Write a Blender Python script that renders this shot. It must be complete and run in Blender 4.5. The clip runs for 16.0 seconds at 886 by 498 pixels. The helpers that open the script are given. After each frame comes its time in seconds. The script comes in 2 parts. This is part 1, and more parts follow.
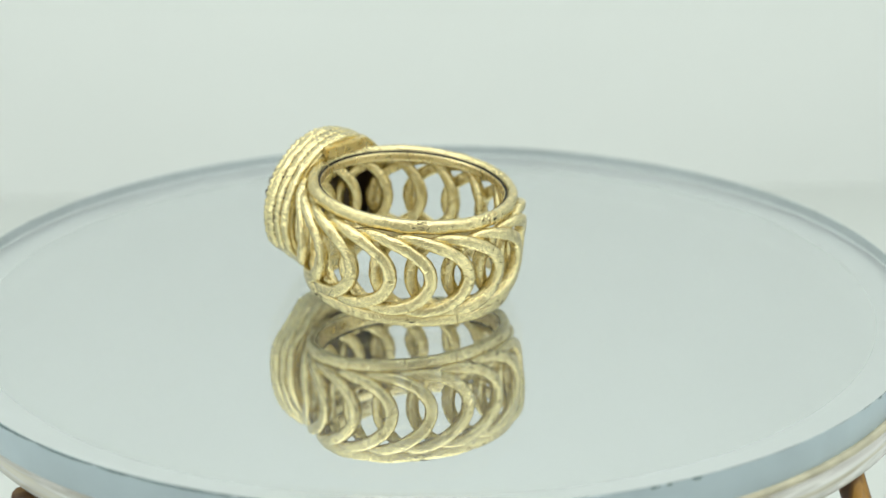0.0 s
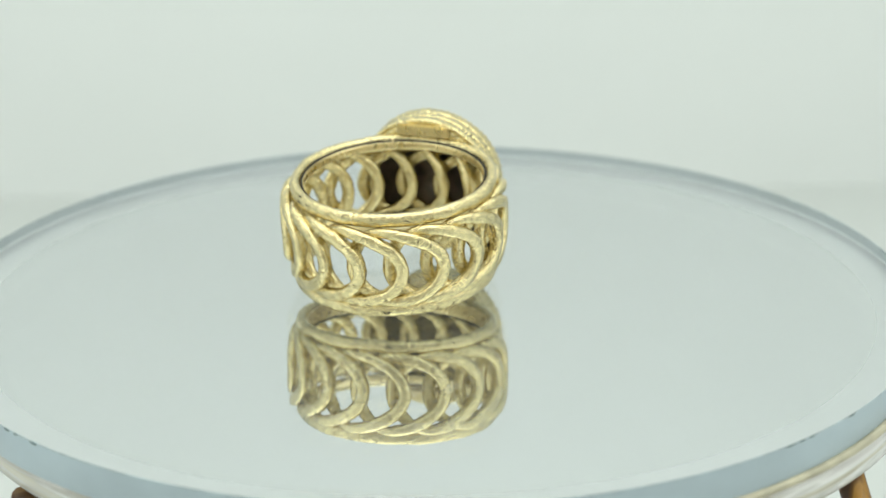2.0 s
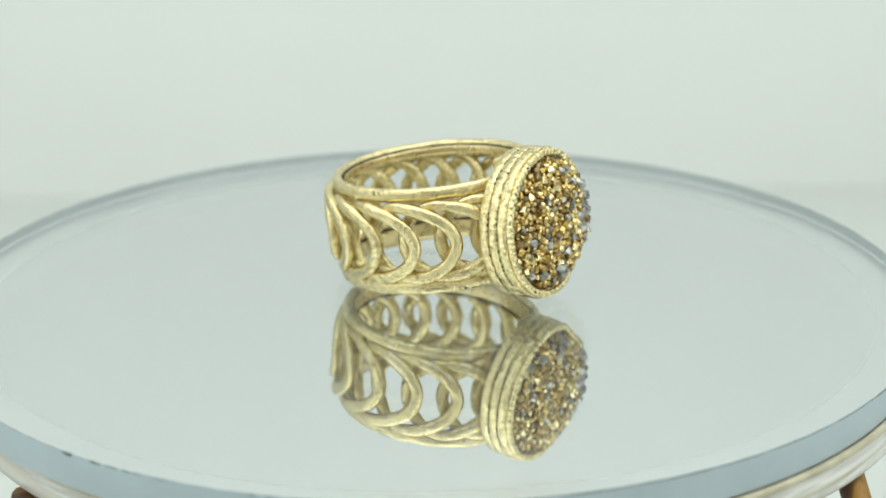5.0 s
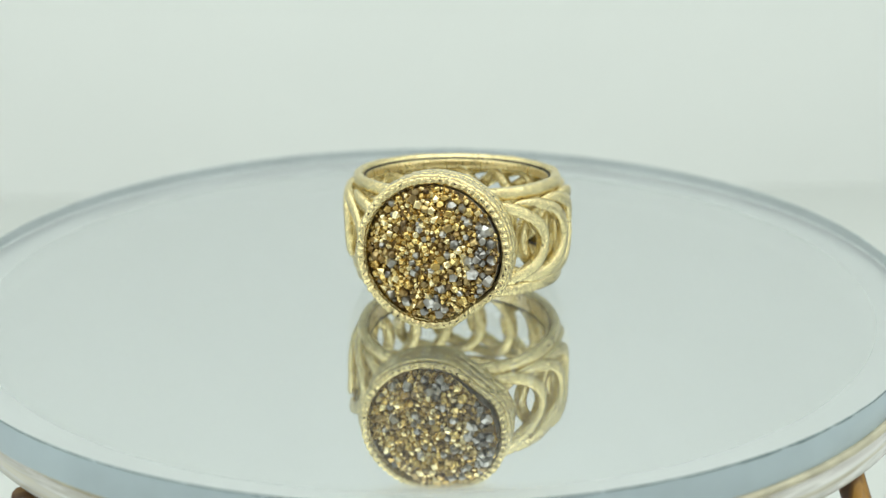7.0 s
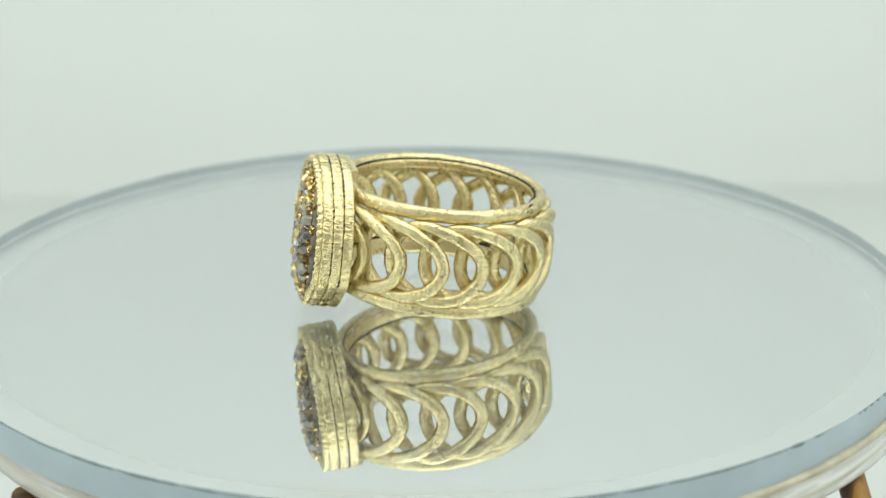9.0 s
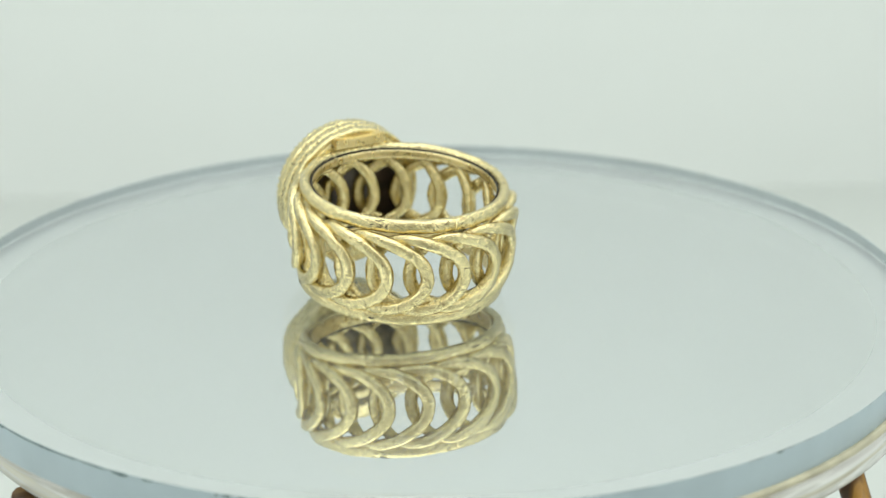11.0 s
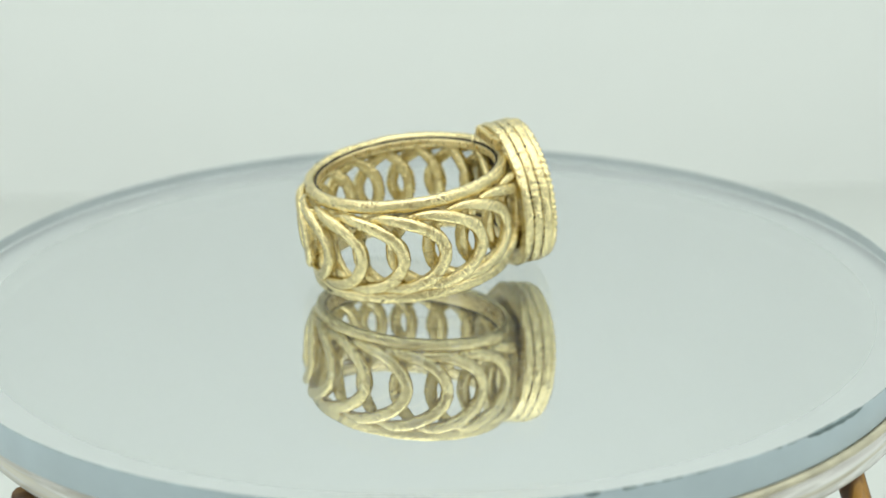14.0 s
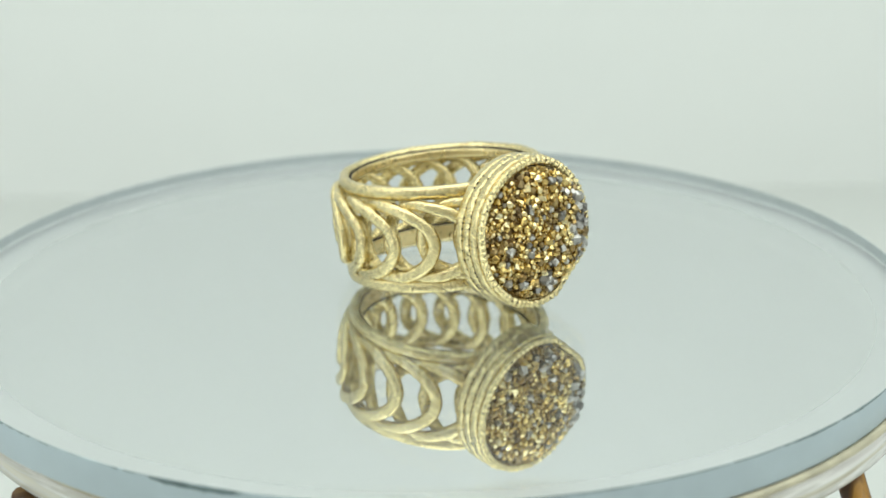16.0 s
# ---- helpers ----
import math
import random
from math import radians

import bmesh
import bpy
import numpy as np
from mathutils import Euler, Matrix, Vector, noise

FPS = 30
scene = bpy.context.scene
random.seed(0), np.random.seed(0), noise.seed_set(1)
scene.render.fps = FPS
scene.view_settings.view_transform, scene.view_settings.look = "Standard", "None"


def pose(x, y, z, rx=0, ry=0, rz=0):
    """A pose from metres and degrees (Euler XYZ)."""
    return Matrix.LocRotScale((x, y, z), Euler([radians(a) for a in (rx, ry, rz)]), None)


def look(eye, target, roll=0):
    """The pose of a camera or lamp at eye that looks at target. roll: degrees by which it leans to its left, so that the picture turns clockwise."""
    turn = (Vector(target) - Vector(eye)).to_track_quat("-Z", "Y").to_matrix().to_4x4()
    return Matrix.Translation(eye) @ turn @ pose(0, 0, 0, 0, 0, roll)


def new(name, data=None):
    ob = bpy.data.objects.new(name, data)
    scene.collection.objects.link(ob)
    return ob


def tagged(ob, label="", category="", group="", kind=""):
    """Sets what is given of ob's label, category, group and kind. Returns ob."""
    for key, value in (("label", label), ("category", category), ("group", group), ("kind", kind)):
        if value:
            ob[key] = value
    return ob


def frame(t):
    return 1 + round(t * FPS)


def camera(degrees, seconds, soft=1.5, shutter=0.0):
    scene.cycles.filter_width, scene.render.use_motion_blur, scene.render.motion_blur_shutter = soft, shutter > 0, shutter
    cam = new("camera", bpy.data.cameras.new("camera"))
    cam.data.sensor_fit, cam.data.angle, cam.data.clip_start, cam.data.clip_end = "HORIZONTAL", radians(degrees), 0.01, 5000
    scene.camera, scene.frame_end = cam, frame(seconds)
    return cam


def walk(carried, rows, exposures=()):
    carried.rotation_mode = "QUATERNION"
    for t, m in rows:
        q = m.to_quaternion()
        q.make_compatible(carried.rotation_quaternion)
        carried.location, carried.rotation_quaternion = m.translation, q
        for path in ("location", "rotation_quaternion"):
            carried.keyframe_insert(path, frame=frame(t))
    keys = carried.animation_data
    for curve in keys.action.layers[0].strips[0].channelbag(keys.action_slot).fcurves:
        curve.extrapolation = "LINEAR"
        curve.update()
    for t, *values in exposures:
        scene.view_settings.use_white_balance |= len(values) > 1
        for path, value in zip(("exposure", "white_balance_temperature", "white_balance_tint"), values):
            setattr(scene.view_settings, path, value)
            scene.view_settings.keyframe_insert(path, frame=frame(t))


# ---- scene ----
MM = 0.001
cam = camera(25.97, 16.0, soft=1.15)
EYE, AIM, LEAN = (0.0000, -0.1800, 0.0680), (0.00165, 0.00117, 0.00320), -0.68
walk(cam, [(0.0, look(EYE, AIM, LEAN)), (16.0, look(EYE, AIM, LEAN))])
cam.data.dof.use_dof = True
cam.data.dof.focus_distance = 0.1765
cam.data.dof.aperture_fstop = 31.0

# seconds, turn of the plate, and the slight rocking of the ring on it
TURN = [
    (0.0, 0.54, 0.01, 0.57),
    (0.5, -16.63, 0.14, 0.54),
    (1.0, -33.78, 0.28, 0.51),
    (1.5, -50.91, 0.41, 0.42),
    (2.0, -68.06, 0.52, 0.28),
    (2.5, -85.21, 0.54, 0.14),
    (3.0, -102.41, 0.51, 0.01),
    (3.5, -119.68, 0.45, -0.11),
    (4.0, -136.99, 0.35, -0.22),
    (4.5, -154.31, 0.21, -0.31),
    (5.0, -171.58, 0.03, -0.40),
    (5.5, -188.77, -0.17, -0.47),
    (6.0, -205.86, -0.36, -0.51),
    (6.5, -222.94, -0.50, -0.48),
    (7.0, -239.73, -0.63, -0.37),
    (7.5, -256.53, -0.71, -0.18),
    (8.0, -273.47, -0.71, 0.07),
    (8.5, -290.50, -0.65, 0.28),
    (9.0, -307.69, -0.59, 0.43),
    (9.5, -325.03, -0.50, 0.56),
    (10.0, -342.44, -0.39, 0.65),
    (10.5, -359.85, -0.26, 0.70),
    (11.0, -377.18, -0.12, 0.69),
    (11.5, -394.34, 0.05, 0.59),
    (12.0, -411.32, 0.25, 0.39),
    (12.5, -428.23, 0.40, 0.16),
    (13.0, -445.14, 0.51, -0.01),
    (13.5, -462.04, 0.57, -0.18),
    (14.0, -478.97, 0.53, -0.35),
    (14.5, -495.92, 0.36, -0.51),
    (15.0, -512.87, 0.13, -0.63),
    (15.5, -529.69, -0.04, -0.65),
    (16.0, -546.36, -0.20, -0.60),
]

# ---- light ----
world = bpy.data.worlds.new("world")
scene.world = world
world.use_nodes = True
world.node_tree.nodes["Background"].inputs[0].default_value = (0.9, 1.0, 0.95, 1)
world.node_tree.nodes["Background"].inputs[1].default_value = 0.2


def area_lamp(name, eye, target, size_x, size_y, watts, colour):
    data = bpy.data.lights.new(name, "AREA")
    data.shape, data.size, data.size_y = "RECTANGLE", size_x, size_y
    data.energy, data.color = watts, colour
    ob = new(name, data)
    ob.matrix_world = look(eye, target)
    return ob


COOL = (0.912, 1.0, 0.96)
area_lamp("tent_lamp_top", (0, -0.05, 0.325), (0, -0.0501, 0), 0.38, 0.32, 1.03, COOL)
area_lamp("tent_lamp_side_a", (-0.255, -0.12, 0.15), (0, 0, 0.05), 0.17, 0.24, 0.23, COOL)
area_lamp("tent_lamp_side_b", (0.255, -0.12, 0.15), (0, 0, 0.05), 0.17, 0.24, 0.23, COOL)
scene.view_settings.exposure = 0.0


# ---- materials ----
def material(name):
    m = bpy.data.materials.new(name)
    m.use_nodes = True
    nt = m.node_tree
    return m, nt, nt.nodes["Principled BSDF"]


def node(nt, kind, **values):
    n = nt.nodes.new(kind)
    for key, value in values.items():
        n.inputs[key].default_value = value
    return n


def coords(nt, sx=1000.0, sy=1000.0, sz=1000.0, turn=(0, 0, 0)):
    c = nt.nodes.new("ShaderNodeTexCoord")
    m = nt.nodes.new("ShaderNodeMapping")
    m.inputs["Scale"].default_value = (sx, sy, sz)
    m.inputs["Rotation"].default_value = turn
    nt.links.new(c.outputs["Object"], m.inputs["Vector"])
    return m.outputs["Vector"]


def ramp(nt, fac, stops):
    r = nt.nodes.new("ShaderNodeValToRGB")
    while len(r.color_ramp.elements) < len(stops):
        r.color_ramp.elements.new(0.5)
    for e, (p, c) in zip(r.color_ramp.elements, stops):
        e.position, e.color = p, (*c, 1)
    nt.links.new(fac, r.inputs["Fac"])
    return r.outputs["Color"]


def gold_material(name, colour, dark, rough, hatch):
    """Yellow gold with a hand-engraved skin: flat hammered cuts, crossed by fine scratches."""
    m, nt, p = material(name)
    link = nt.links.new
    p.inputs["Metallic"].default_value = 1.0

    def total(first, second, factor):
        n = nt.nodes.new("ShaderNodeMath")
        n.operation = "MULTIPLY_ADD"
        link(second, n.inputs[0]), link(first, n.inputs[2])
        n.inputs[1].default_value = factor
        return n.outputs[0]

    warp = node(nt, "ShaderNodeTexNoise", Scale=1.3, Detail=2.0)
    link(coords(nt), warp.inputs["Vector"])
    height = warp.outputs["Fac"]
    # burin strokes that cross the piece at a slant, in patches of two directions, and hair-fine scratches over them
    flat = nt.nodes.new("ShaderNodeUVMap")
    flat.uv_map = "along"
    patch = node(nt, "ShaderNodeTexNoise", Scale=0.75, Detail=1.0)
    link(coords(nt), patch.inputs["Vector"])
    for turn, size, share, lo, hi in ((0.75, (5.2, 0.75, 1.0), 0.62, 0.44, 0.54), (-0.55, (5.6, 0.7, 1.0), 0.62, 0.56, 0.46),
                                      (1.35, (7.5, 0.9, 1.0), 0.34, 0.40, 0.60), (-0.15, (10.0, 1.1, 1.0), 0.26, 0.2, 0.3)):
        mp = nt.nodes.new("ShaderNodeMapping")
        mp.vector_type = "TEXTURE"
        mp.inputs["Rotation"].default_value = (0, 0, turn)
        mp.inputs["Scale"].default_value = tuple(1 / q for q in size)
        link(flat.outputs["UV"], mp.inputs["Vector"])
        n = node(nt, "ShaderNodeTexNoise", Scale=1.0, Detail=2.0, Roughness=0.55)
        n.noise_dimensions = "2D"
        link(mp.outputs["Vector"], n.inputs["Vector"])
        sharp = node(nt, "ShaderNodeMapRange", **{"From Min": 0.36, "From Max": 0.60})
        sharp.interpolation_type = "SMOOTHSTEP"
        link(n.outputs["Fac"], sharp.inputs["Value"])
        where = node(nt, "ShaderNodeMapRange", **{"From Min": lo, "From Max": hi})
        link(patch.outputs["Fac"], where.inputs["Value"])
        mul = nt.nodes.new("ShaderNodeMath")
        mul.operation = "MULTIPLY"
        link(sharp.outputs["Result"], mul.inputs[0]), link(where.outputs["Result"], mul.inputs[1])
        height = total(height, mul.outputs[0], share)
    bump = node(nt, "ShaderNodeBump", Strength=hatch, Distance=0.00012)
    link(height, bump.inputs["Height"])
    link(bump.outputs["Normal"], p.inputs["Normal"])
    big = node(nt, "ShaderNodeTexNoise", Scale=1.1, Detail=5.0, Roughness=0.65)
    link(coords(nt), big.inputs["Vector"])
    tone = ramp(nt, big.outputs["Fac"], ((0.30, dark), (0.42, colour), (0.75, tuple(min(1, c * 1.04) for c in colour))))
    # oxide left in the deepest cuts
    pits = node(nt, "ShaderNodeTexNoise", Scale=1.0, Detail=4.0, Roughness=0.7)
    link(coords(nt, 5200.0, 1300.0, 2600.0, (0.4, 0.5, 0.9)), pits.inputs["Vector"])
    mask = ramp(nt, pits.outputs["Fac"], ((0.61, (0, 0, 0)), (0.66, (0.85, 0.85, 0.85))))
    stain = nt.nodes.new("ShaderNodeMixRGB")
    stain.inputs[2].default_value = (0.10, 0.065, 0.025, 1)
    link(mask, stain.inputs["Fac"]), link(tone, stain.inputs[1])
    link(stain.outputs[0], p.inputs["Base Color"])
    rr = node(nt, "ShaderNodeMapRange", **{"From Min": 0.3, "From Max": 0.7, "To Min": rough - 0.06, "To Max": rough + 0.10})
    link(big.outputs["Fac"], rr.inputs["Value"])
    link(rr.outputs["Result"], p.inputs["Roughness"])
    return m


GOLD = gold_material("engraved_gold", (0.805, 0.68, 0.375), (0.57, 0.435, 0.215), 0.185, 0.44)
GOLD_SMOOTH = gold_material("polished_gold", (0.88, 0.73, 0.40), (0.76, 0.59, 0.29), 0.28, 0.22)


def plain_material(name, colour, rough, metallic=0.0, spread=0.12, scale=1.0, bump_height=0.0):
    m, nt, p = material(name)
    n = node(nt, "ShaderNodeTexNoise", Scale=scale, Detail=4.0)
    nt.links.new(coords(nt), n.inputs["Vector"])
    lo, hi = (tuple(c * (1 - spread) for c in colour), tuple(min(1, c * (1 + spread)) for c in colour))
    nt.links.new(ramp(nt, n.outputs["Fac"], ((0.3, lo), (0.7, hi))), p.inputs["Base Color"])
    p.inputs["Roughness"].default_value, p.inputs["Metallic"].default_value = rough, metallic
    if bump_height:
        b = node(nt, "ShaderNodeBump", Strength=0.5, Distance=bump_height)
        nt.links.new(n.outputs["Fac"], b.inputs["Height"])
        nt.links.new(b.outputs["Normal"], p.inputs["Normal"])
    return m


OXIDE = plain_material("oxidised_groove", (0.022, 0.016, 0.010), 0.75)
DRUZY_GROUND = plain_material("druzy_ground", (0.16, 0.095, 0.03), 0.4, 0.5, spread=0.5, scale=3.0, bump_height=0.0002)
STONE_BACK = plain_material("dark_stone_back", (0.060, 0.040, 0.030), 0.3, spread=0.4)
STONE_SIDE = plain_material("grey_stone_side", (0.30, 0.27, 0.235), 0.3, spread=0.5, scale=0.7, bump_height=0.0002)


def crystal_material(name, colours, rough):
    m, nt, p = material(name)
    info = nt.nodes.new("ShaderNodeObjectInfo")
    nt.links.new(ramp(nt, info.outputs["Random"], tuple((i / max(1, len(colours) - 1), c) for i, c in enumerate(colours))), p.inputs["Base Color"])
    p.inputs["Metallic"].default_value, p.inputs["Roughness"].default_value = 0.9, rough
    return m


CRYSTAL_GOLD = crystal_material("gold_crystal", ((0.48, 0.32, 0.10), (0.72, 0.54, 0.21), (0.92, 0.80, 0.49)), 0.25)
CRYSTAL_GREY = crystal_material("grey_crystal", ((0.34, 0.32, 0.30), (0.50, 0.48, 0.45), (0.19, 0.18, 0.17)), 0.28)
CRYSTAL_BROWN = crystal_material("bronze_crystal", ((0.30, 0.18, 0.06), (0.44, 0.32, 0.14), (0.15, 0.10, 0.06)), 0.3)


def bed_material():
    m, nt, p = material("fine_crystal_bed")
    g = nt.nodes.new("ShaderNodeNewGeometry")
    nt.links.new(ramp(nt, g.outputs["Random Per Island"], ((0.0, (0.10, 0.06, 0.025)), (0.3, (0.56, 0.40, 0.15)), (0.6, (0.80, 0.62, 0.28)),
                                                          (0.85, (0.42, 0.27, 0.09)), (1.0, (0.18, 0.17, 0.16)))), p.inputs["Base Color"])
    p.inputs["Metallic"].default_value, p.inputs["Roughness"].default_value = 0.9, 0.2
    return m


CRYSTAL_BED = bed_material()


def glass_material():
    """Clear glass face: lets the view pass and mirrors more at a low angle."""
    m, nt, p = material("clear_glass")
    clear = nt.nodes.new("ShaderNodeBsdfTransparent")
    clear.inputs["Color"].default_value = (0.965, 0.985, 0.98, 1)
    gloss = nt.nodes.new("ShaderNodeBsdfGlossy")
    gloss.inputs["Roughness"].default_value = 0.004
    facing = nt.nodes.new("ShaderNodeLayerWeight")
    steep = nt.nodes.new("ShaderNodeMath")
    steep.operation = "POWER"
    steep.inputs[1].default_value = 5.0
    nt.links.new(facing.outputs["Facing"], steep.inputs[0])
    mix = nt.nodes.new("ShaderNodeMixShader")
    nt.links.new(steep.outputs[0], mix.inputs[0])
    nt.links.new(clear.outputs[0], mix.inputs[1])
    nt.links.new(gloss.outputs[0], mix.inputs[2])
    nt.links.new(mix.outputs[0], nt.nodes["Material Output"].inputs["Surface"])
    return m


GLASS = glass_material()


def silver_material(radius):
    """Silvering, clear over the plate and dulled along its rim."""
    m, nt, p = material("silvering")
    p.inputs["Metallic"].default_value = 0.95
    p.inputs["Base Color"].default_value = (0.775, 0.77, 0.785, 1)
    c = nt.nodes.new("ShaderNodeTexCoord")
    far = nt.nodes.new("ShaderNodeVectorMath")
    far.operation = "LENGTH"
    nt.links.new(c.outputs["Object"], far.inputs[0])
    r = node(nt, "ShaderNodeMapRange", **{"From Min": radius - 0.0066, "From Max": radius - 0.0028, "To Min": 0.02, "To Max": 0.38})
    r.interpolation_type = "SMOOTHSTEP"
    nt.links.new(far.outputs["Value"], r.inputs["Value"])
    nt.links.new(r.outputs["Result"], p.inputs["Roughness"])
    return m


SILVER = silver_material(0.0483)
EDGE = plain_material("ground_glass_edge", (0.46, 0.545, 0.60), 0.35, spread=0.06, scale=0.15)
# Same glass edge as EDGE, inner face toned darker: shade put into its colour.
EDGE_SHADED = plain_material("shaded_glass_edge", (0.35, 0.385, 0.40), 0.5, spread=0.06, scale=0.15)
EDGE_LIT = plain_material("lit_glass_strip", (0.74, 0.78, 0.77), 0.3, spread=0.06, scale=0.15)
RIM_LINE = plain_material("worn_rim_line", (0.36, 0.42, 0.44), 0.5, spread=0.5, scale=0.6)
CHIP = plain_material("lost_silvering", (0.13, 0.18, 0.19), 0.6, spread=0.4, scale=2.0)


def streaked_material(name, stops, rough, size):
    """Lacquer or varnish with soft streaks; size is the mapping's scale on each axis."""
    m, nt, p = material(name)
    n = node(nt, "ShaderNodeTexNoise", Scale=1.0, Detail=3.0, Distortion=0.6)
    nt.links.new(coords(nt, *size), n.inputs["Vector"])
    nt.links.new(ramp(nt, n.outputs["Fac"], stops), p.inputs["Base Color"])
    rr = node(nt, "ShaderNodeMapRange", **{"From Min": 0.3, "From Max": 0.7, "To Min": rough, "To Max": rough + 0.15})
    nt.links.new(n.outputs["Fac"], rr.inputs["Value"])
    nt.links.new(rr.outputs["Result"], p.inputs["Roughness"])
    return m


PEARL = streaked_material("pearl_lacquer", ((0.30, (0.52, 0.47, 0.38)), (0.42, (0.70, 0.66, 0.56)), (0.52, (0.66, 0.64, 0.61)), (0.62, (0.86, 0.84, 0.82)), (0.72, (0.70, 0.67, 0.66))), 0.14, (70.0, 70.0, 1100.0))
BRASS = plain_material("aged_brass_line", (0.56, 0.51, 0.38), 0.45, 0.3, spread=0.25, scale=0.3)
LEG = streaked_material("amber_wood", ((0.36, (0.055, 0.022, 0.006)), (0.50, (0.17, 0.075, 0.014)), (0.62, (0.44, 0.22, 0.035))), 0.32, (520.0, 520.0, 90.0))
# Unseen front cloth, its tone set to brighten and warm the gold's reflections.
FRONT_FILL = plain_material("front_fill_cloth", (0.70, 0.645, 0.56), 0.9, spread=0.05, scale=0.02)
SHEET = plain_material("white_paper_sheet", (0.64, 0.65, 0.63), 0.8, spread=0.012, scale=0.02)
PAPER = plain_material("white_tent_cloth", (0.80, 0.81, 0.80), 0.9, spread=0.012, scale=0.02)


# ---- mesh helpers (sizes in millimetres) ----
def unrolled(me, rows, across, long, girth):
    """Lays a grid mesh flat: its rows run along the piece, over the lengths given in millimetres."""
    layer = me.uv_layers.new(name="along")
    flat = np.zeros((len(me.loops), 2))
    for poly in me.polygons:
        cells = [divmod(v, across) for v in poly.vertices]
        wrap_i = any(i == 0 for i, _ in cells) and any(i == rows - 1 for i, _ in cells)
        wrap_j = any(j == 0 for _, j in cells) and any(j == across - 1 for _, j in cells)
        for loop, (i, j) in zip(poly.loop_indices, cells):
            flat[loop] = ((rows if wrap_i and i == 0 else i) * long / rows, (across if wrap_j and j == 0 else j) * girth / across)
    layer.data.foreach_set("uv", flat.ravel())


def mesh_object(name, verts, faces, mat, parent=None, label="", smooth=True, scale=MM, laid=None):
    me = bpy.data.meshes.new(name)
    me.from_pydata([(x * scale, y * scale, z * scale) for x, y, z in verts], [], faces)
    me.materials.append(mat)
    if smooth:
        me.polygons.foreach_set("use_smooth", [True] * len(me.polygons))
    me.update()
    if laid:
        unrolled(me, *laid)
    ob = new(name, me)
    if parent:
        ob.parent = parent
    if label:
        ob["label"] = label
    return ob


def grid_faces(n, m, wrap_n=True, wrap_m=True):
    return [(i * m + j, ((i + 1) % n) * m + j, ((i + 1) % n) * m + (j + 1) % m, i * m + (j + 1) % m)
            for i in range(n if wrap_n else n - 1) for j in range(m if wrap_m else m - 1)]


def flattened(a):
    """The setting is round but for one straight stretch at its lower side."""
    cut = 0.925 / max(0.2, math.cos(a + radians(52)))
    return -math.log(math.exp(-80) + math.exp(-80 * min(2.0, cut))) / 80


def lathe(profile, steps, axis="z", closed=True, bend=None):
    """Turns a profile of (radius, height) about an axis. bend(angle, r, h) gives the moved pair."""
    verts = []
    for i in range(steps):
        a = 2 * math.pi * i / steps
        for r, h in profile:
            if bend:
                r, h = bend(a, r, h)
            if axis == "x":
                r *= flattened(a)
            c, s = r * math.cos(a), r * math.sin(a)
            verts.append((c, s, h) if axis == "z" else (h, c, s))
    faces = grid_faces(steps, len(profile), True, closed)
    return verts, [tuple(reversed(f)) for f in faces] if axis == "z" else faces


def oval(cr, ch, wr, wh, count, power=2.4):
    out = []
    for i in range(count):
        a = 2 * math.pi * i / count
        c, s = math.cos(a), math.sin(a)
        out.append((cr + wr * math.copysign(abs(c) ** (2 / power), c), ch + wh * math.copysign(abs(s) ** (2 / power), s)))
    return out


def wobble(x, y, z, size):
    return noise.noise(Vector((x * size, y * size, z * size)))


def tube(path, wide, thick, sides, outward, taper):
    """A closed oval tube along a path; outward(i) is the direction of its thickness, taper(i) its share of the full size."""
    n = len(path)
    verts = []
    for i, p in enumerate(path):
        t = (path[(i + 1) % n] - path[i - 1]).normalized()
        o = outward(i)
        o = (o - t * o.dot(t)).normalized()
        b = t.cross(o)
        for j in range(sides):
            a = 2 * math.pi * j / sides
            c, s = math.cos(a), math.sin(a)
            k = 1 + 0.11 * wobble(p.x + 3 * c, p.y + 3 * s, p.z, 0.9) + 0.07 * wobble(p.x + c, p.y + s, p.z, 3.1)
            # a slightly flattened section, as if filed
            e = (abs(c) ** 3 + abs(s) ** 3) ** (-1 / 3)
            verts.append(tuple(p + (o * c * thick + b * s * wide) * k * e * taper(i)))
    return verts, grid_faces(n, sides)


# ---- the light tent ----
def build_tent():
    x, y0, y1, z0, z1, w = 300.0, -420.0, 215.0, -60.0, 330.0, 6.0

    def slab(name, a, b, label):
        (ax, ay, az), (bx, by, bz) = a, b
        v = [(ax, ay, az), (bx, ay, az), (bx, by, az), (ax, by, az), (ax, ay, bz), (bx, ay, bz), (bx, by, bz), (ax, by, bz)]
        f = [(0, 3, 2, 1), (4, 5, 6, 7), (0, 1, 5, 4), (1, 2, 6, 5), (2, 3, 7, 6), (3, 0, 4, 7)]
        tagged(mesh_object(name, v, f, FRONT_FILL if name == "wall_south" else SHEET if name == "floor" else PAPER, smooth=False), label, "wall" if "wall" in name else name, kind="structure")

    slab("floor", (-x, y0, z0 - w), (x, y1, z0), "matt white paper floor of a photo tent")
    slab("ceiling", (-x, y0, z1), (x, y1, z1 + w), "white cloth ceiling of a photo tent")
    slab("wall_north", (-x, y1, z0 - w), (x, y1 + w, z1 + w), "plain white cloth back wall of a photo tent")
    slab("wall_south", (-x, y0 - w, z0 - w), (x, y0, z1 + w), "plain pale cloth added unseen across the tent's open front, as a reflector")
    slab("wall_west", (-x - w, y0 - w, z0 - w), (-x, y1 + w, z1 + w), "plain white cloth side wall of a photo tent")
    slab("wall_east", (x, y0 - w, z0 - w), (x + w, y1 + w, z1 + w), "plain white cloth side wall of a photo tent")


build_tent()

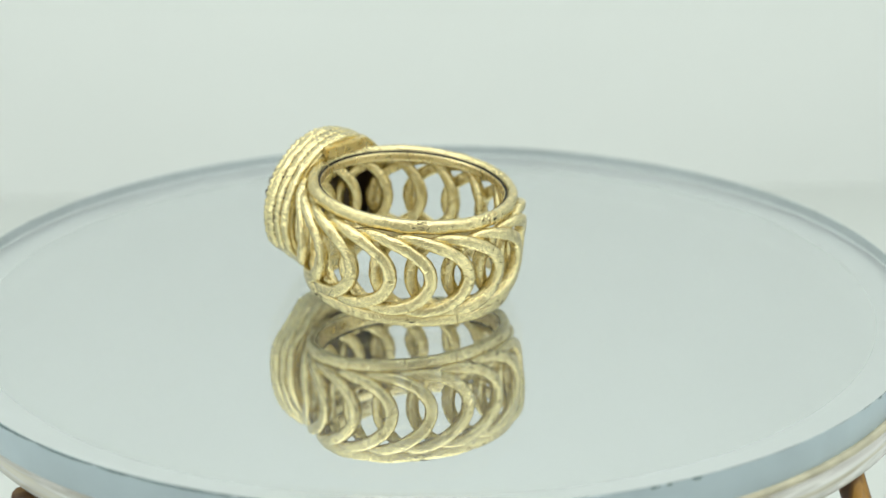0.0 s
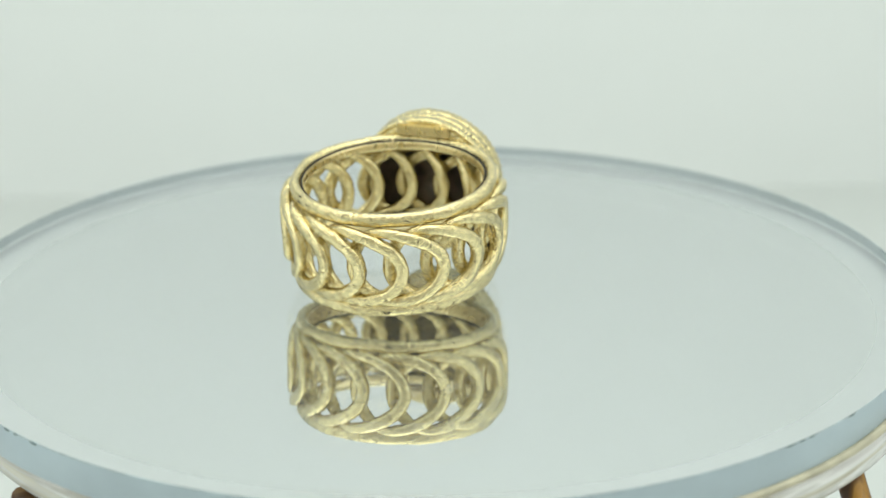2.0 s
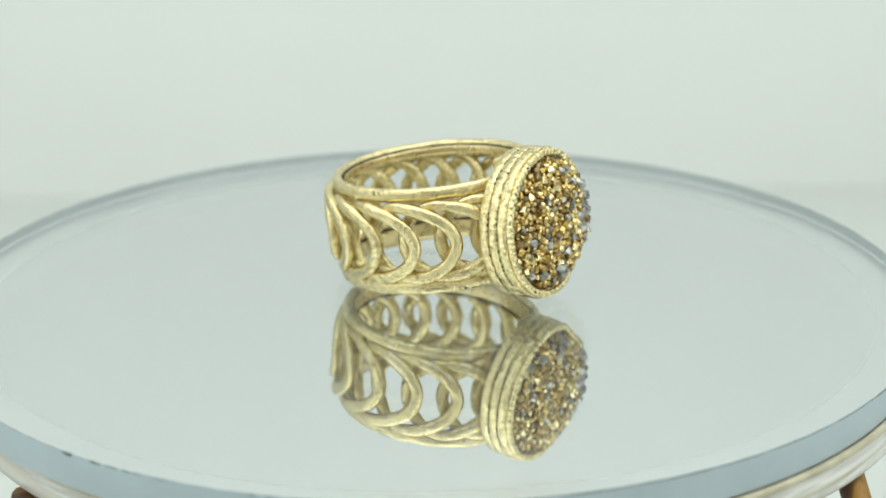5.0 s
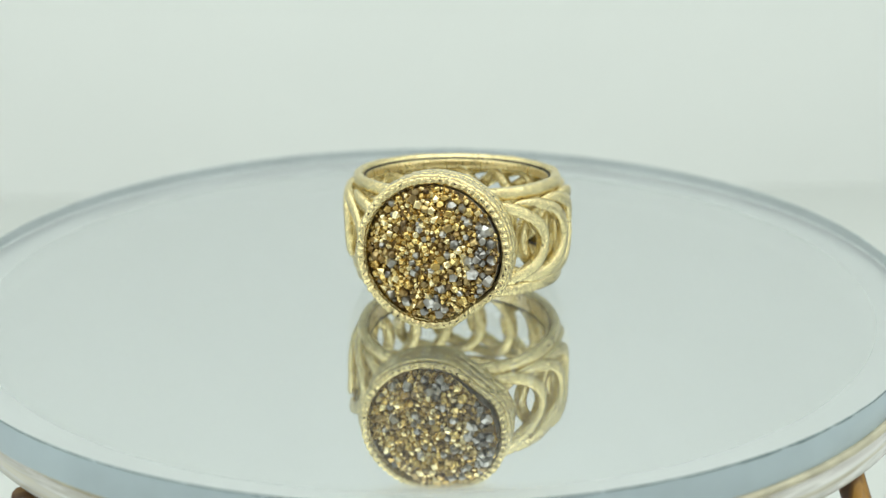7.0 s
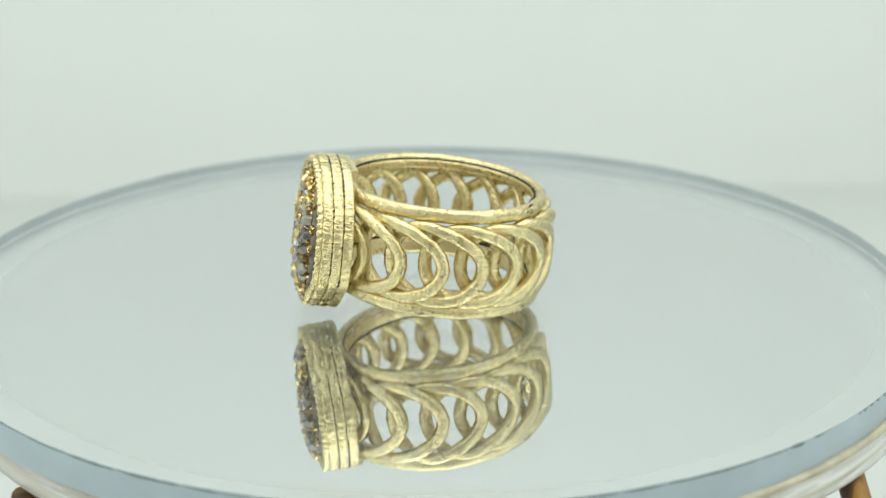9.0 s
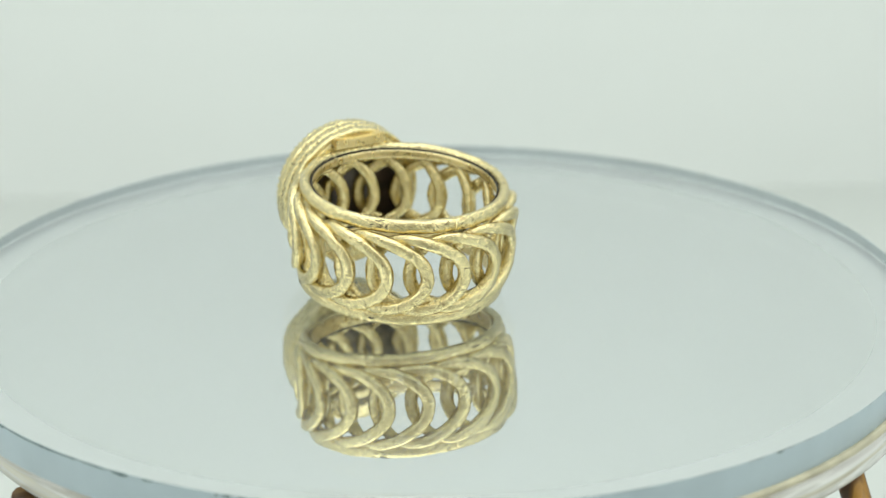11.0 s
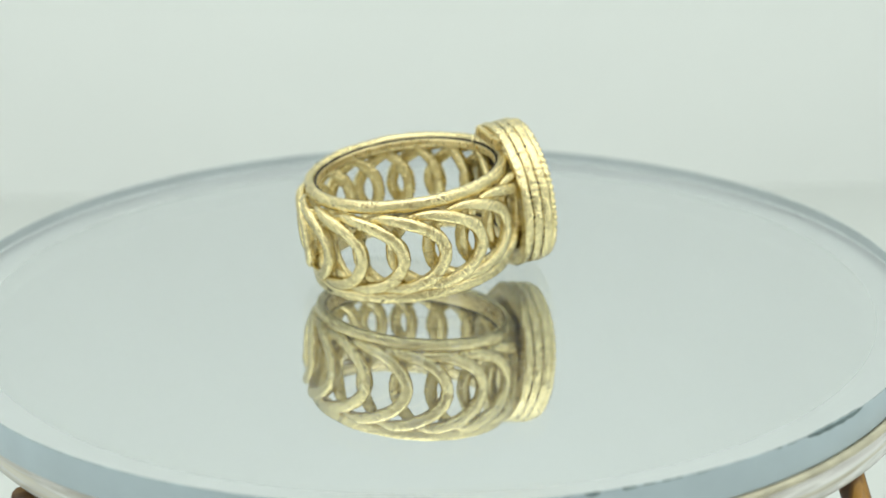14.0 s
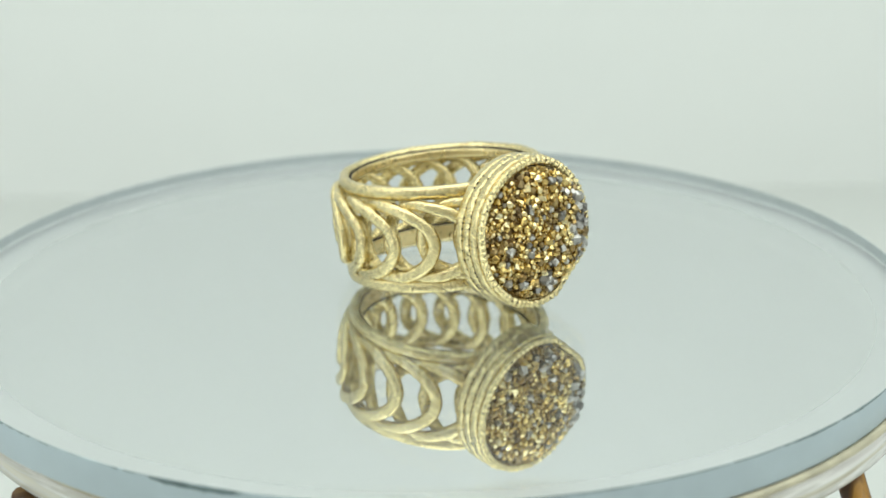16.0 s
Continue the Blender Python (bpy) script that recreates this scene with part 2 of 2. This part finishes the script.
# ---- stand under the mirror ----
PLATE_R, GLASS_D, SILVER_D = 48.3, 3.15, 1.18


def build_stand():
    stand = tagged(new("display_stand"), "round pearl-white display stand on four amber wooden legs", "stand")
    stand.location = (1.1 * MM, 0, -60 * MM)
    up = 60.0
    top = -GLASS_D - 1.2
    v, f = lathe([(0.01, up + top), (46.0, up + top + 0.55), (47.4, up + top + 0.4), (47.8, up + top - 0.6), (47.5, up + top - 2.3),
                  (46.4, up + top - 3.1), (45.0, up + top - 3.3), (0.01, up + top - 3.3)], 160, closed=False)
    mesh_object("stand_top", v, f, PEARL, stand, "pearl-white lacquered round top")
    v, f = lathe(oval(47.55, up + top + 0.78, 0.40, 0.40, 12), 160)
    mesh_object("brass_line", v, f, BRASS, stand, "thin aged brass line")
    v, f = lathe([(0.01, up + top + 1.0), (4.0, up + top + 1.0), (4.0, up + top - 0.2), (0.01, up + top - 0.2)], 48, closed=False)
    mesh_object("turntable_hub", v, f, BRASS, stand)
    for a, foot in ((-38.5, 45.8), (-139.8, 46.6), (38.5, 45.8), (139.8, 46.6)):
        ca, sa = math.cos(radians(a)), math.sin(radians(a))
        verts = []
        rings = 14
        for i in range(rings):
            h = i / (rings - 1)
            r = foot + 15.0 * h + 2.0 * math.sin(math.pi * h)
            z = (up + top - 3.0) * (1 - h)
            thick = 1.35 - 0.4 * h
            for j in range(12):
                b = 2 * math.pi * j / 12
                verts.append((r * ca - 0.3 + thick * math.cos(b), r * sa + thick * math.sin(b), z))
        faces = grid_faces(rings, 12, False, True) + [tuple(range(12)), tuple(range((rings - 1) * 12, rings * 12))[::-1]]
        mesh_object("leg", verts, faces, LEG, stand, "glossy amber-brown tapered wooden leg")
    return stand


build_stand()


# ---- round mirror ----
def build_mirror():
    plate = tagged(new("round_mirror"), "round mirror of thick glass with chipped silvered rim, turning", "mirror")
    n = 256
    v, f = lathe([(0.01, 0.0), (20.0, 0.0), (PLATE_R - 0.25, 0.0), (PLATE_R, 0.0)], n, closed=False)
    top = mesh_object("glass", v, f, GLASS, plate, "clear glass face", smooth=False)
    top.visible_shadow = False
    v, f = lathe([(0.01, -SILVER_D), (PLATE_R - 0.06, -SILVER_D)], n, closed=False)
    mesh_object("silvering", v, f, SILVER, plate, "bright silvered back", smooth=False)
    v, f = lathe([(PLATE_R, 0.0), (PLATE_R, -0.3), (PLATE_R, -GLASS_D + 0.2), (PLATE_R - 0.1, -GLASS_D)], n, closed=False)
    mesh_object("edge", v, f, EDGE, plate, "blue-grey ground glass edge")
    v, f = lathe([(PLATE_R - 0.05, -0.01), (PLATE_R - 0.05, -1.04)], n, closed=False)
    mesh_object("inner_edge", v, f, EDGE_SHADED, plate, "inside of the glass edge, painted a shaded grey-green")
    # Pale strip added below it, painted bright so the mirrored edge stays light.
    v, f = lathe([(PLATE_R - 0.05, -1.04), (PLATE_R - 0.05, -SILVER_D)], n, closed=False)
    mesh_object("inner_edge_lit", v, f, EDGE_LIT, plate, "pale strip at the foot of the edge, mirror brightness painted in")
    v, f = lathe([(PLATE_R - 0.1, -GLASS_D), (0.01, -GLASS_D)], 128, closed=False)
    mesh_object("backing", v, f, CHIP, plate, "dark painted back")
    v, f = lathe(oval(PLATE_R - 0.02, 0.0, 0.036, 0.036, 6), n)
    mesh_object("rim_line", v, f, RIM_LINE, plate, "thin dark line of worn silvering")
    # wear along the rim: from, to (degrees), width, and how broken it is
    rng = random.Random(5)
    patches = []
    for a, end, width, broken in ((69.0, 79.0, 0.40, 0.0), (49.0, 68.0, 0.07, 0.3), (84.0, 134.0, 0.08, 0.15), (134.0, 155.0, 0.17, 0.05),
                                  (155.0, 180.0, 0.11, 0.1), (180.0, 198.0, 0.19, 0.05), (198.0, 210.0, 0.10, 0.1), (210.0, 240.0, 0.18, 0.03),
                                  (240.0, 255.0, 0.13, 0.1), (255.3, 257.4, 0.28, 0.0), (259.0, 273.0, 0.15, 0.5), (289.0, 326.0, 0.19, 0.7),
                                  (15.0, 43.0, 0.13, 0.85), (43.3, 44.8, 0.24, 0.0), (47.0, 48.5, 0.24, 0.0)):
        while a < end:
            whole = rng.random() > broken
            length = min(end - a, rng.uniform(6.0, 11.0) if broken < 0.2 else rng.uniform(0.4, 1.6) if broken else end - a)
            if whole or broken < 0.2:
                patches.append((a, length, width * rng.uniform(0.8, 1.15)))
            a += length + (rng.uniform(0.1, 0.4) if broken < 0.2 else rng.uniform(0.2, 0.9))
    for a, length, width in patches:
        steps = max(5, int(length * 2))
        verts = []
        for i in range(steps + 1):
            h = i / steps
            b = radians(a + length * h)
            w = width * (0.25 + 0.75 * math.sin(math.pi * h) ** 0.5) * (0.75 + 0.5 * rng.random())
            for r, z in ((PLATE_R - 0.5 * w, 0.006), (PLATE_R - 0.4 * w, 0.02), (PLATE_R + 0.015, 0.0), (PLATE_R + 0.012, -0.05 - 0.9 * w)):
                verts.append((r * math.cos(b), r * math.sin(b), z))
        mesh_object("chip", verts, grid_faces(steps + 1, 4, False, False), CHIP, plate, "dark chip in the rim", smooth=False)
    return plate


mirror = build_mirror()

# ---- gold ring ----
RING_POSE = pose(-1.60 * MM, -2.88 * MM, 6.33 * MM, 0, -6.2, 137.8)
LOOPS, BAND_R = 17, 9.95


def leaned(verts):
    """The band leans a little towards the stone from its lower rim to its upper one."""
    return [(x + 0.17 + 0.036 * z, y - 0.07 - 0.015 * z, z) for x, y, z in verts]


def nicks(ring, radius, height, wide, high, side, seed):
    """Clusters of short dark graver cuts on the outer face of a rim."""
    rng = random.Random(seed)
    verts, faces = [], []
    for _ in range(7):
        middle = rng.uniform(0, 360)
        for _ in range(rng.choice((4, 6, 9))):
            a, g = middle + rng.gauss(0, 4.0), radians(rng.uniform(-5, 62)) * side
            long, thin, slant = rng.uniform(0.10, 0.28), rng.uniform(0.018, 0.04), rng.uniform(-0.7, 0.7)
            base = len(verts)
            for q in range(6):
                u, w = math.cos(math.pi * q / 3), math.sin(math.pi * q / 3)
                along = long * u * math.cos(slant) - thin * w * math.sin(slant)
                up = long * u * math.sin(slant) + thin * w * math.cos(slant)
                for lift in (0.035, -0.12):
                    gg = g + up / high
                    r = radius + (wide + lift) * math.cos(gg)
                    b = radians(a) + along / r
                    verts.append((r * math.cos(b), r * math.sin(b), height + (high + lift) * math.sin(gg)))
            faces.append(tuple(base + 2 * q for q in range(6)))
            faces += [(base + 2 * q, base + 2 * q + 1, base + 2 * ((q + 1) % 6) + 1, base + 2 * ((q + 1) % 6)) for q in range(6)]
    mesh_object("graver_cuts", leaned(verts), faces, OXIDE, ring, "clusters of dark graver cuts", smooth=False)


def build_ring():
    ring = tagged(new("ring"), "wide yellow gold ring with overlapping loops and round gold druzy stone", "ring")
    # two rims, each a rounded engraved hoop with a thin polished lining
    for side in (1, -1):
        def bend(a, r, h, side=side):
            k = 0.09 * wobble(6 * math.cos(a), 6 * math.sin(a), h, 0.8) + 0.035 * wobble(9.6 * math.cos(a), 9.6 * math.sin(a), h + 3, 2.4)
            return r + k, h + 0.5 * k
        height = 4.76 if side > 0 else -4.52
        v, f = lathe(oval(9.66, height, 0.52, 0.68, 20), 420, bend=bend)
        mesh_object("rim", leaned(v), f, GOLD, ring, "engraved gold rim", laid=(420, 20, 61.0, 3.3))
        v, f = lathe(oval(9.00, 4.50 if side > 0 else -4.02, 0.13, 0.42 if side > 0 else 0.84, 12, 3.0), 200)
        mesh_object("lining", leaned(v), f, GOLD_SMOOTH, ring, "thin polished gold lining", laid=(200, 12, 57.0, 2.5))
        v, f = lathe(oval(9.05 if side > 0 else 9.06, 5.00 if side > 0 else -3.10, 0.10 if side > 0 else 0.20, 0.09 if side > 0 else 0.13, 8), 200)
        mesh_object("groove", leaned(v), f, OXIDE, ring, "dark oxidised line")
        nicks(ring, 9.66, height, 0.52, 0.68, side, 40 + side)
    # solder seams across the upper rim
    for a in (21.0, 178.0):
        v, f = lathe(oval(9.53, 4.84, 0.72, 0.60, 16), 900)
        keep = [i for i in range(900) if abs((i * 0.4 - a + 180) % 360 - 180) < 0.7]
        pick = {i * 16 + j: k * 16 + j for k, i in enumerate(keep) for j in range(16)}
        faces = [tuple(pick[q] for q in face) for face in f if all(q in pick for q in face)]
        mesh_object("seam", leaned([v[q] for q in pick]), faces, GOLD_SMOOTH, ring, "thin solder seam")

    # one continuous row of overlapping tilted loops
    def crest(a):
        """The loops are spaced a little unevenly round the band."""
        return a + float(np.interp((a + 360) % 360, (0, 81, 184, 269, 360), (1.5, 2.7, -2.0, 0.4, 1.5)))

    half_wide, half_high, lift, sweep = 4.4, 3.80, 0.66, 1.1
    n = 120
    for k in range(LOOPS):
        start = radians(crest(-154 + 360 / LOOPS * k))
        path, out = [], []
        for i in range(n):
            p = 2 * math.pi * i / n
            high = math.exp(-((p - 1.31) / 0.70) ** 2)
            az = start + (half_wide * (math.cos(p) - 1) - sweep * high) / BAND_R
            r = BAND_R + 0.12 + lift * math.cos(p - 0.25 * high) + 0.22 * high - 0.16 * max(0.0, -math.sin(p)) ** 3
            path.append(Vector((r * math.cos(az), r * math.sin(az), (half_high if p < math.pi else 3.48) * math.sin(p))))
            out.append(Vector((math.cos(az), math.sin(az), 0)))
        v, f = tube(path, 0.63, 0.55, 16, lambda i: out[i], lambda i: 1 - 0.28 * math.exp(-((2 * math.pi * i / n - 1.75) / 0.55) ** 2))
        mesh_object("loop", leaned(v), f, GOLD, ring, "engraved oval gold loop", laid=(n, 16, 27.0, 3.8))
    return ring


ring = build_ring()


def build_head(ring):
    """The round setting and its druzy stone, facing along the ring's own x."""
    x0, x1, rad = 9.4, 12.55, 7.16
    v, f = lathe([(5.3, x0 + 0.25), (5.3, x0 - 0.05), (6.6, x0 - 0.1), (rad - 0.1, x0 + 0.1), (rad - 0.12, x1 - 0.4), (rad - 0.25, x1), (6.5, x1),
                  (6.42, x1 - 0.3), (6.40, x0 + 0.5)], 160, "x")
    bezel = mesh_object("bezel", v, f, GOLD, ring, "round gold bezel with beaded sides", laid=(160, 9, 45.0, 12.0))
    for x, wide in ((x0 + 0.42, 0.50), (x0 + 1.42, 0.505), (x0 + 2.40, 0.505)):
        def bend(a, r, h, x=x):
            k = 0.10 * wobble(9 * math.cos(a), 9 * math.sin(a), h, 0.9) + 0.022 * math.cos(64 * a + 5 * x) * (0.4 + abs(wobble(9 * math.cos(a), 9 * math.sin(a), x, 1.3)))
            return r + (k if r > rad else 0), h + 0.6 * k
        v, f = lathe(oval(rad - 0.02, x, 0.27, wide, 18, 3.0), 70 * 8, "x", bend=bend)
        mesh_object("bezel_rib", v, f, GOLD, bezel, "flat engraved gold rib", laid=(560, 18, 45.0, 2.6))
    # dark punched notches along the joints between the ribs
    rng = random.Random(23)
    for x in (x0 + 0.92, x0 + 1.91):
        verts, faces = [], []
        a = rng.uniform(0, 6)
        while a < 360:
            long = rng.choice((0.9, 1.1, 1.4, 1.8))
            wide = rng.uniform(0.07, 0.15)
            base = len(verts)
            for q in range(8):
                u, w = math.cos(math.pi * q / 4), math.sin(math.pi * q / 4)
                b = radians(a + 0.5 * long * u)
                for radius, k in ((rad + 0.19, 1.0), (rad + 0.02, 0.8)):
                    f = flattened(b) * radius
                    verts.append((x + wide * w * k, f * math.cos(b), f * math.sin(b)))
            faces.append(tuple(base + 2 * q for q in range(8)))
            faces += [(base + 2 * q, base + 2 * q + 1, base + 2 * ((q + 1) % 8) + 1, base + 2 * ((q + 1) % 8)) for q in range(8)]
            a += long + rng.choice((2.4, 3.0, 3.6, 6.5))
        mesh_object("notches", verts, faces, OXIDE, bezel, "row of dark punched notches", smooth=False)

    def rope(a, r, h):
        s = math.cos(66 * a + 2.2 * (r - 6.6) + 2.0 * (h - x1) + 3.5 * wobble(4 * math.cos(a), 4 * math.sin(a), 5.0, 0.8))
        k = 0.08 * wobble(7 * math.cos(a), 7 * math.sin(a), h, 0.6) + 0.06 * wobble(7 * math.cos(a), 7 * math.sin(a), h + r, 2.2)
        s *= 0.6 + 1.2 * abs(wobble(11 * math.cos(a), 11 * math.sin(a), 2.0, 0.9))
        return r + 0.04 * s + k, h + 0.06 * s
    v, f = lathe(oval(6.88, x1 - 0.02, 0.36, 0.34, 16, 3.2), 70 * 9, "x", bend=rope)
    mesh_object("rope_edge", v, f, GOLD, bezel, "twisted gold rope edge", laid=(630, 16, 43.0, 2.2))
    # dark punched dots along the rope edge
    verts, faces = [], []
    a = 2.0
    while a < 360:
        b, size, out = radians(a), rng.uniform(0.05, 0.10), 6.93 + rng.uniform(-0.08, 0.08)
        f = flattened(b) * out
        base = len(verts)
        for q in range(6):
            u, w = size * math.cos(math.pi * q / 3), size * math.sin(math.pi * q / 3)
            for x in (x1 + 0.355, x1 + 0.2):
                verts.append((x, f * math.cos(b) + u, f * math.sin(b) + w))
        faces.append(tuple(base + 2 * q for q in range(6)))
        faces += [(base + 2 * q, base + 2 * q + 1, base + 2 * ((q + 1) % 6) + 1, base + 2 * ((q + 1) % 6)) for q in range(6)]
        a += rng.choice((4.5, 5.5, 6.0, 8.0, 12.0))
    mesh_object("notches", verts, faces, OXIDE, bezel, "row of dark punched dots", smooth=False)
    # flat bar across the back of the setting
    corners = [(x, y, z) for x in (8.7, 9.5) for y in (-2.8, 2.8) for z in (5.7, 6.85)]
    me = bmesh.new()
    vs = [me.verts.new((a * MM, b * MM, c * MM)) for a, b, c in corners]
    bmesh.ops.convex_hull(me, input=vs)
    bmesh.ops.bevel(me, geom=me.edges[:], offset=0.12 * MM, segments=2, affect="EDGES")
    data = bpy.data.meshes.new("gallery_bar")
    me.to_mesh(data)
    me.free()
    data.materials.append(GOLD_SMOOTH)
    ob = new("gallery_bar", data)
    ob.parent = bezel
    # stone body: dark back, low dome in front, standing prouder and narrower towards +y
    def front(y, z):
        r = min(6.4, math.hypot(y, z))
        return 12.55 + 1.15 * (1 - (r / 6.4) ** 4) + 0.115 * y

    def squeeze(a):
        return 1 - 0.02 * max(0.0, math.cos(a + 0.25)) ** 2

    def shape(a, r, h):
        r *= squeeze(a)
        return r, front(r * math.cos(a), r * math.sin(a)) - 0.12 if h > 12 else h
    v, f = lathe([(0.01, 10.6), (6.3, 10.6)], 72, "x", closed=False)
    stone = mesh_object("stone", v, f, STONE_BACK, ring, "round gold druzy stone with grey crystals")
    v, f = lathe([(6.30, 10.62), (6.34, 11.4), (6.36, 13.0)], 72, "x", closed=False, bend=shape)
    mesh_object("stone_side", v, f, STONE_SIDE, stone, "dark grey side of the stone")
    v, f = lathe([(r, 13.0) for r in (6.36, 5.5, 4.5, 3.5, 2.5, 1.5, 0.7, 0.01)], 72, "x", closed=False, bend=shape)
    mesh_object("stone_face", v, f, DRUZY_GROUND, stone, "bronze-brown ground of the druzy")

    rng = random.Random(11)

    def crystal_mesh(seed, mat):
        r = random.Random(seed)
        me = bmesh.new()
        sides = r.choice((5, 6, 6))
        top, mid, low = [], [], []
        for i in range(sides):
            a = 2 * math.pi * (i + r.uniform(-0.2, 0.2)) / sides
            k = r.uniform(0.85, 1.1)
            mid.append((0.25 + r.uniform(-0.15, 0.15), k * math.cos(a), k * math.sin(a)))
            low.append((-0.9, 0.8 * math.cos(a), 0.8 * math.sin(a)))
            q = r.uniform(0.4, 0.85)
            top.append((0.68 + r.uniform(-0.22, 0.2), q * math.cos(a), q * math.sin(a)))
        vs = [me.verts.new(Vector(c) * MM) for c in top + mid + low]
        bmesh.ops.convex_hull(me, input=vs)
        bmesh.ops.dissolve_limit(me, angle_limit=0.12, verts=me.verts[:], edges=me.edges[:])
        bmesh.ops.triangulate(me, faces=me.faces[:])
        data = bpy.data.meshes.new("crystal")
        me.to_mesh(data)
        me.free()
        data.materials.append(mat)
        return data

    kinds = {m.name: [crystal_mesh(s, m) for s in range(1, 7)] for m in (CRYSTAL_GOLD, CRYSTAL_GREY, CRYSTAL_BROWN)}
    placed = []

    def set_crystal(y, z, size, mat):
        ob = new("crystal", rng.choice(kinds[mat.name]))
        ob.parent = stone
        turn = Euler((rng.uniform(0, 6.3), rng.gauss(0, 0.38), rng.gauss(0, 0.38)))
        ob.matrix_basis = Matrix.LocRotScale(Vector((front(y, z) - 0.05 + 0.15 * size, y, z)) * MM, turn, Vector((size, size, size)))
        placed.append((y, z, size))

    # larger grey crystals in their places
    for y, z, size in GREY_CRYSTALS:
        set_crystal(y, z, 1.08 * size, CRYSTAL_GREY)
    tries = 0
    while len(placed) < 300 and tries < 20000:
        tries += 1
        r, a = 6.2 * math.sqrt(rng.random()), rng.uniform(0, 2 * math.pi)
        k = r * flattened(a) * squeeze(a)
        y, z = k * math.cos(a), k * math.sin(a)
        size = rng.choice((0.26, 0.32, 0.38, 0.44, 0.52)) if tries < 6000 else rng.choice((0.2, 0.25, 0.3))
        if r + size > 6.42 or any((y - b) ** 2 + (z - c) ** 2 < (0.66 * (size + s)) ** 2 for b, c, s in placed):
            continue
        u = rng.random() + (0.62 if y > 4.3 else 0)
        set_crystal(y, z, size, CRYSTAL_GOLD if u < 0.76 else CRYSTAL_BROWN if u < 0.91 else CRYSTAL_GREY)
    # fine crystals between them, past counting
    verts, faces = [], []
    shapes = [([tuple(c.co / MM) for c in me.vertices], [tuple(q.vertices) for q in me.polygons]) for me in kinds[CRYSTAL_GOLD.name]]
    for _ in range(1300):
        r, a = 6.38 * math.sqrt(rng.random()), rng.uniform(0, 2 * math.pi)
        k = r * flattened(a) * squeeze(a)
        y, z, s = k * math.cos(a), k * math.sin(a), rng.uniform(0.13, 0.25)
        turn = Euler((rng.uniform(0, 6.3), rng.gauss(0, 0.35), rng.gauss(0, 0.35))).to_matrix()
        base, (vs, fs) = len(verts), rng.choice(shapes)
        for c in vs:
            p = turn @ Vector(c) * s
            verts.append((front(y, z) - 0.16 + p.x, y + p.y, z + p.z))
        faces += [tuple(base + i for i in q) for q in fs]
    bed = mesh_object("crystal_bed", verts, faces, CRYSTAL_BED, stone, "fine gold druzy crystals", smooth=False)
    bed["kind"] = "stuff"
    for ob in (bezel, stone):
        ob.location = (0.35 * MM, 0, -0.06 * MM)


GREY_CRYSTALS = [(-2.4, -4.6, 0.55), (-0.1, -4.55, 0.6), (-0.7, -5.5, 0.4), (-3.8, -1.0, 0.5), (1.6, 0.15, 0.36), (4.0, -1.5, 0.6),
                 (1.1, -3.1, 0.45), (4.4, -0.1, 0.45), (1.9, 4.7, 0.45), (2.9, 4.5, 0.4), (3.5, 3.2, 0.4), (5.1, 2.5, 0.6),
                 (5.55, 1.3, 0.55), (4.5, 2.9, 0.4), (4.7, -3.1, 0.4), (-1.1, 2.4, 0.35), (1.2, 2.1, 0.35), (5.65, -0.2, 0.5),
                 (-1.4, -0.1, 0.35), (-4.2, -2.2, 0.35), (3.9, -0.8, 0.35), (0.1, -1.4, 0.35), (5.2, -2.2, 0.55)]
build_head(ring)


def motions():
    plate_rows, ring_rows = [], []
    for t, turn, tip_x, tip_y in TURN:
        c, s = math.cos(radians(turn)), math.sin(radians(turn))
        spin = pose(0, 0, 0, 0, 0, turn)
        # the plate lies a little aslant on its bearing
        plate_rows.append((t, pose(0, 0, -0.12 * MM, -0.20 + 0.26 * c - 0.07 * s, 0.25 + 0.26 * s + 0.07 * c, 0) @ spin))
        ring_rows.append((t, pose(0, 0, -0.12 * MM, tip_x, tip_y, 0) @ spin @ RING_POSE))
    walk(mirror, plate_rows)
    walk(ring, ring_rows)


motions()
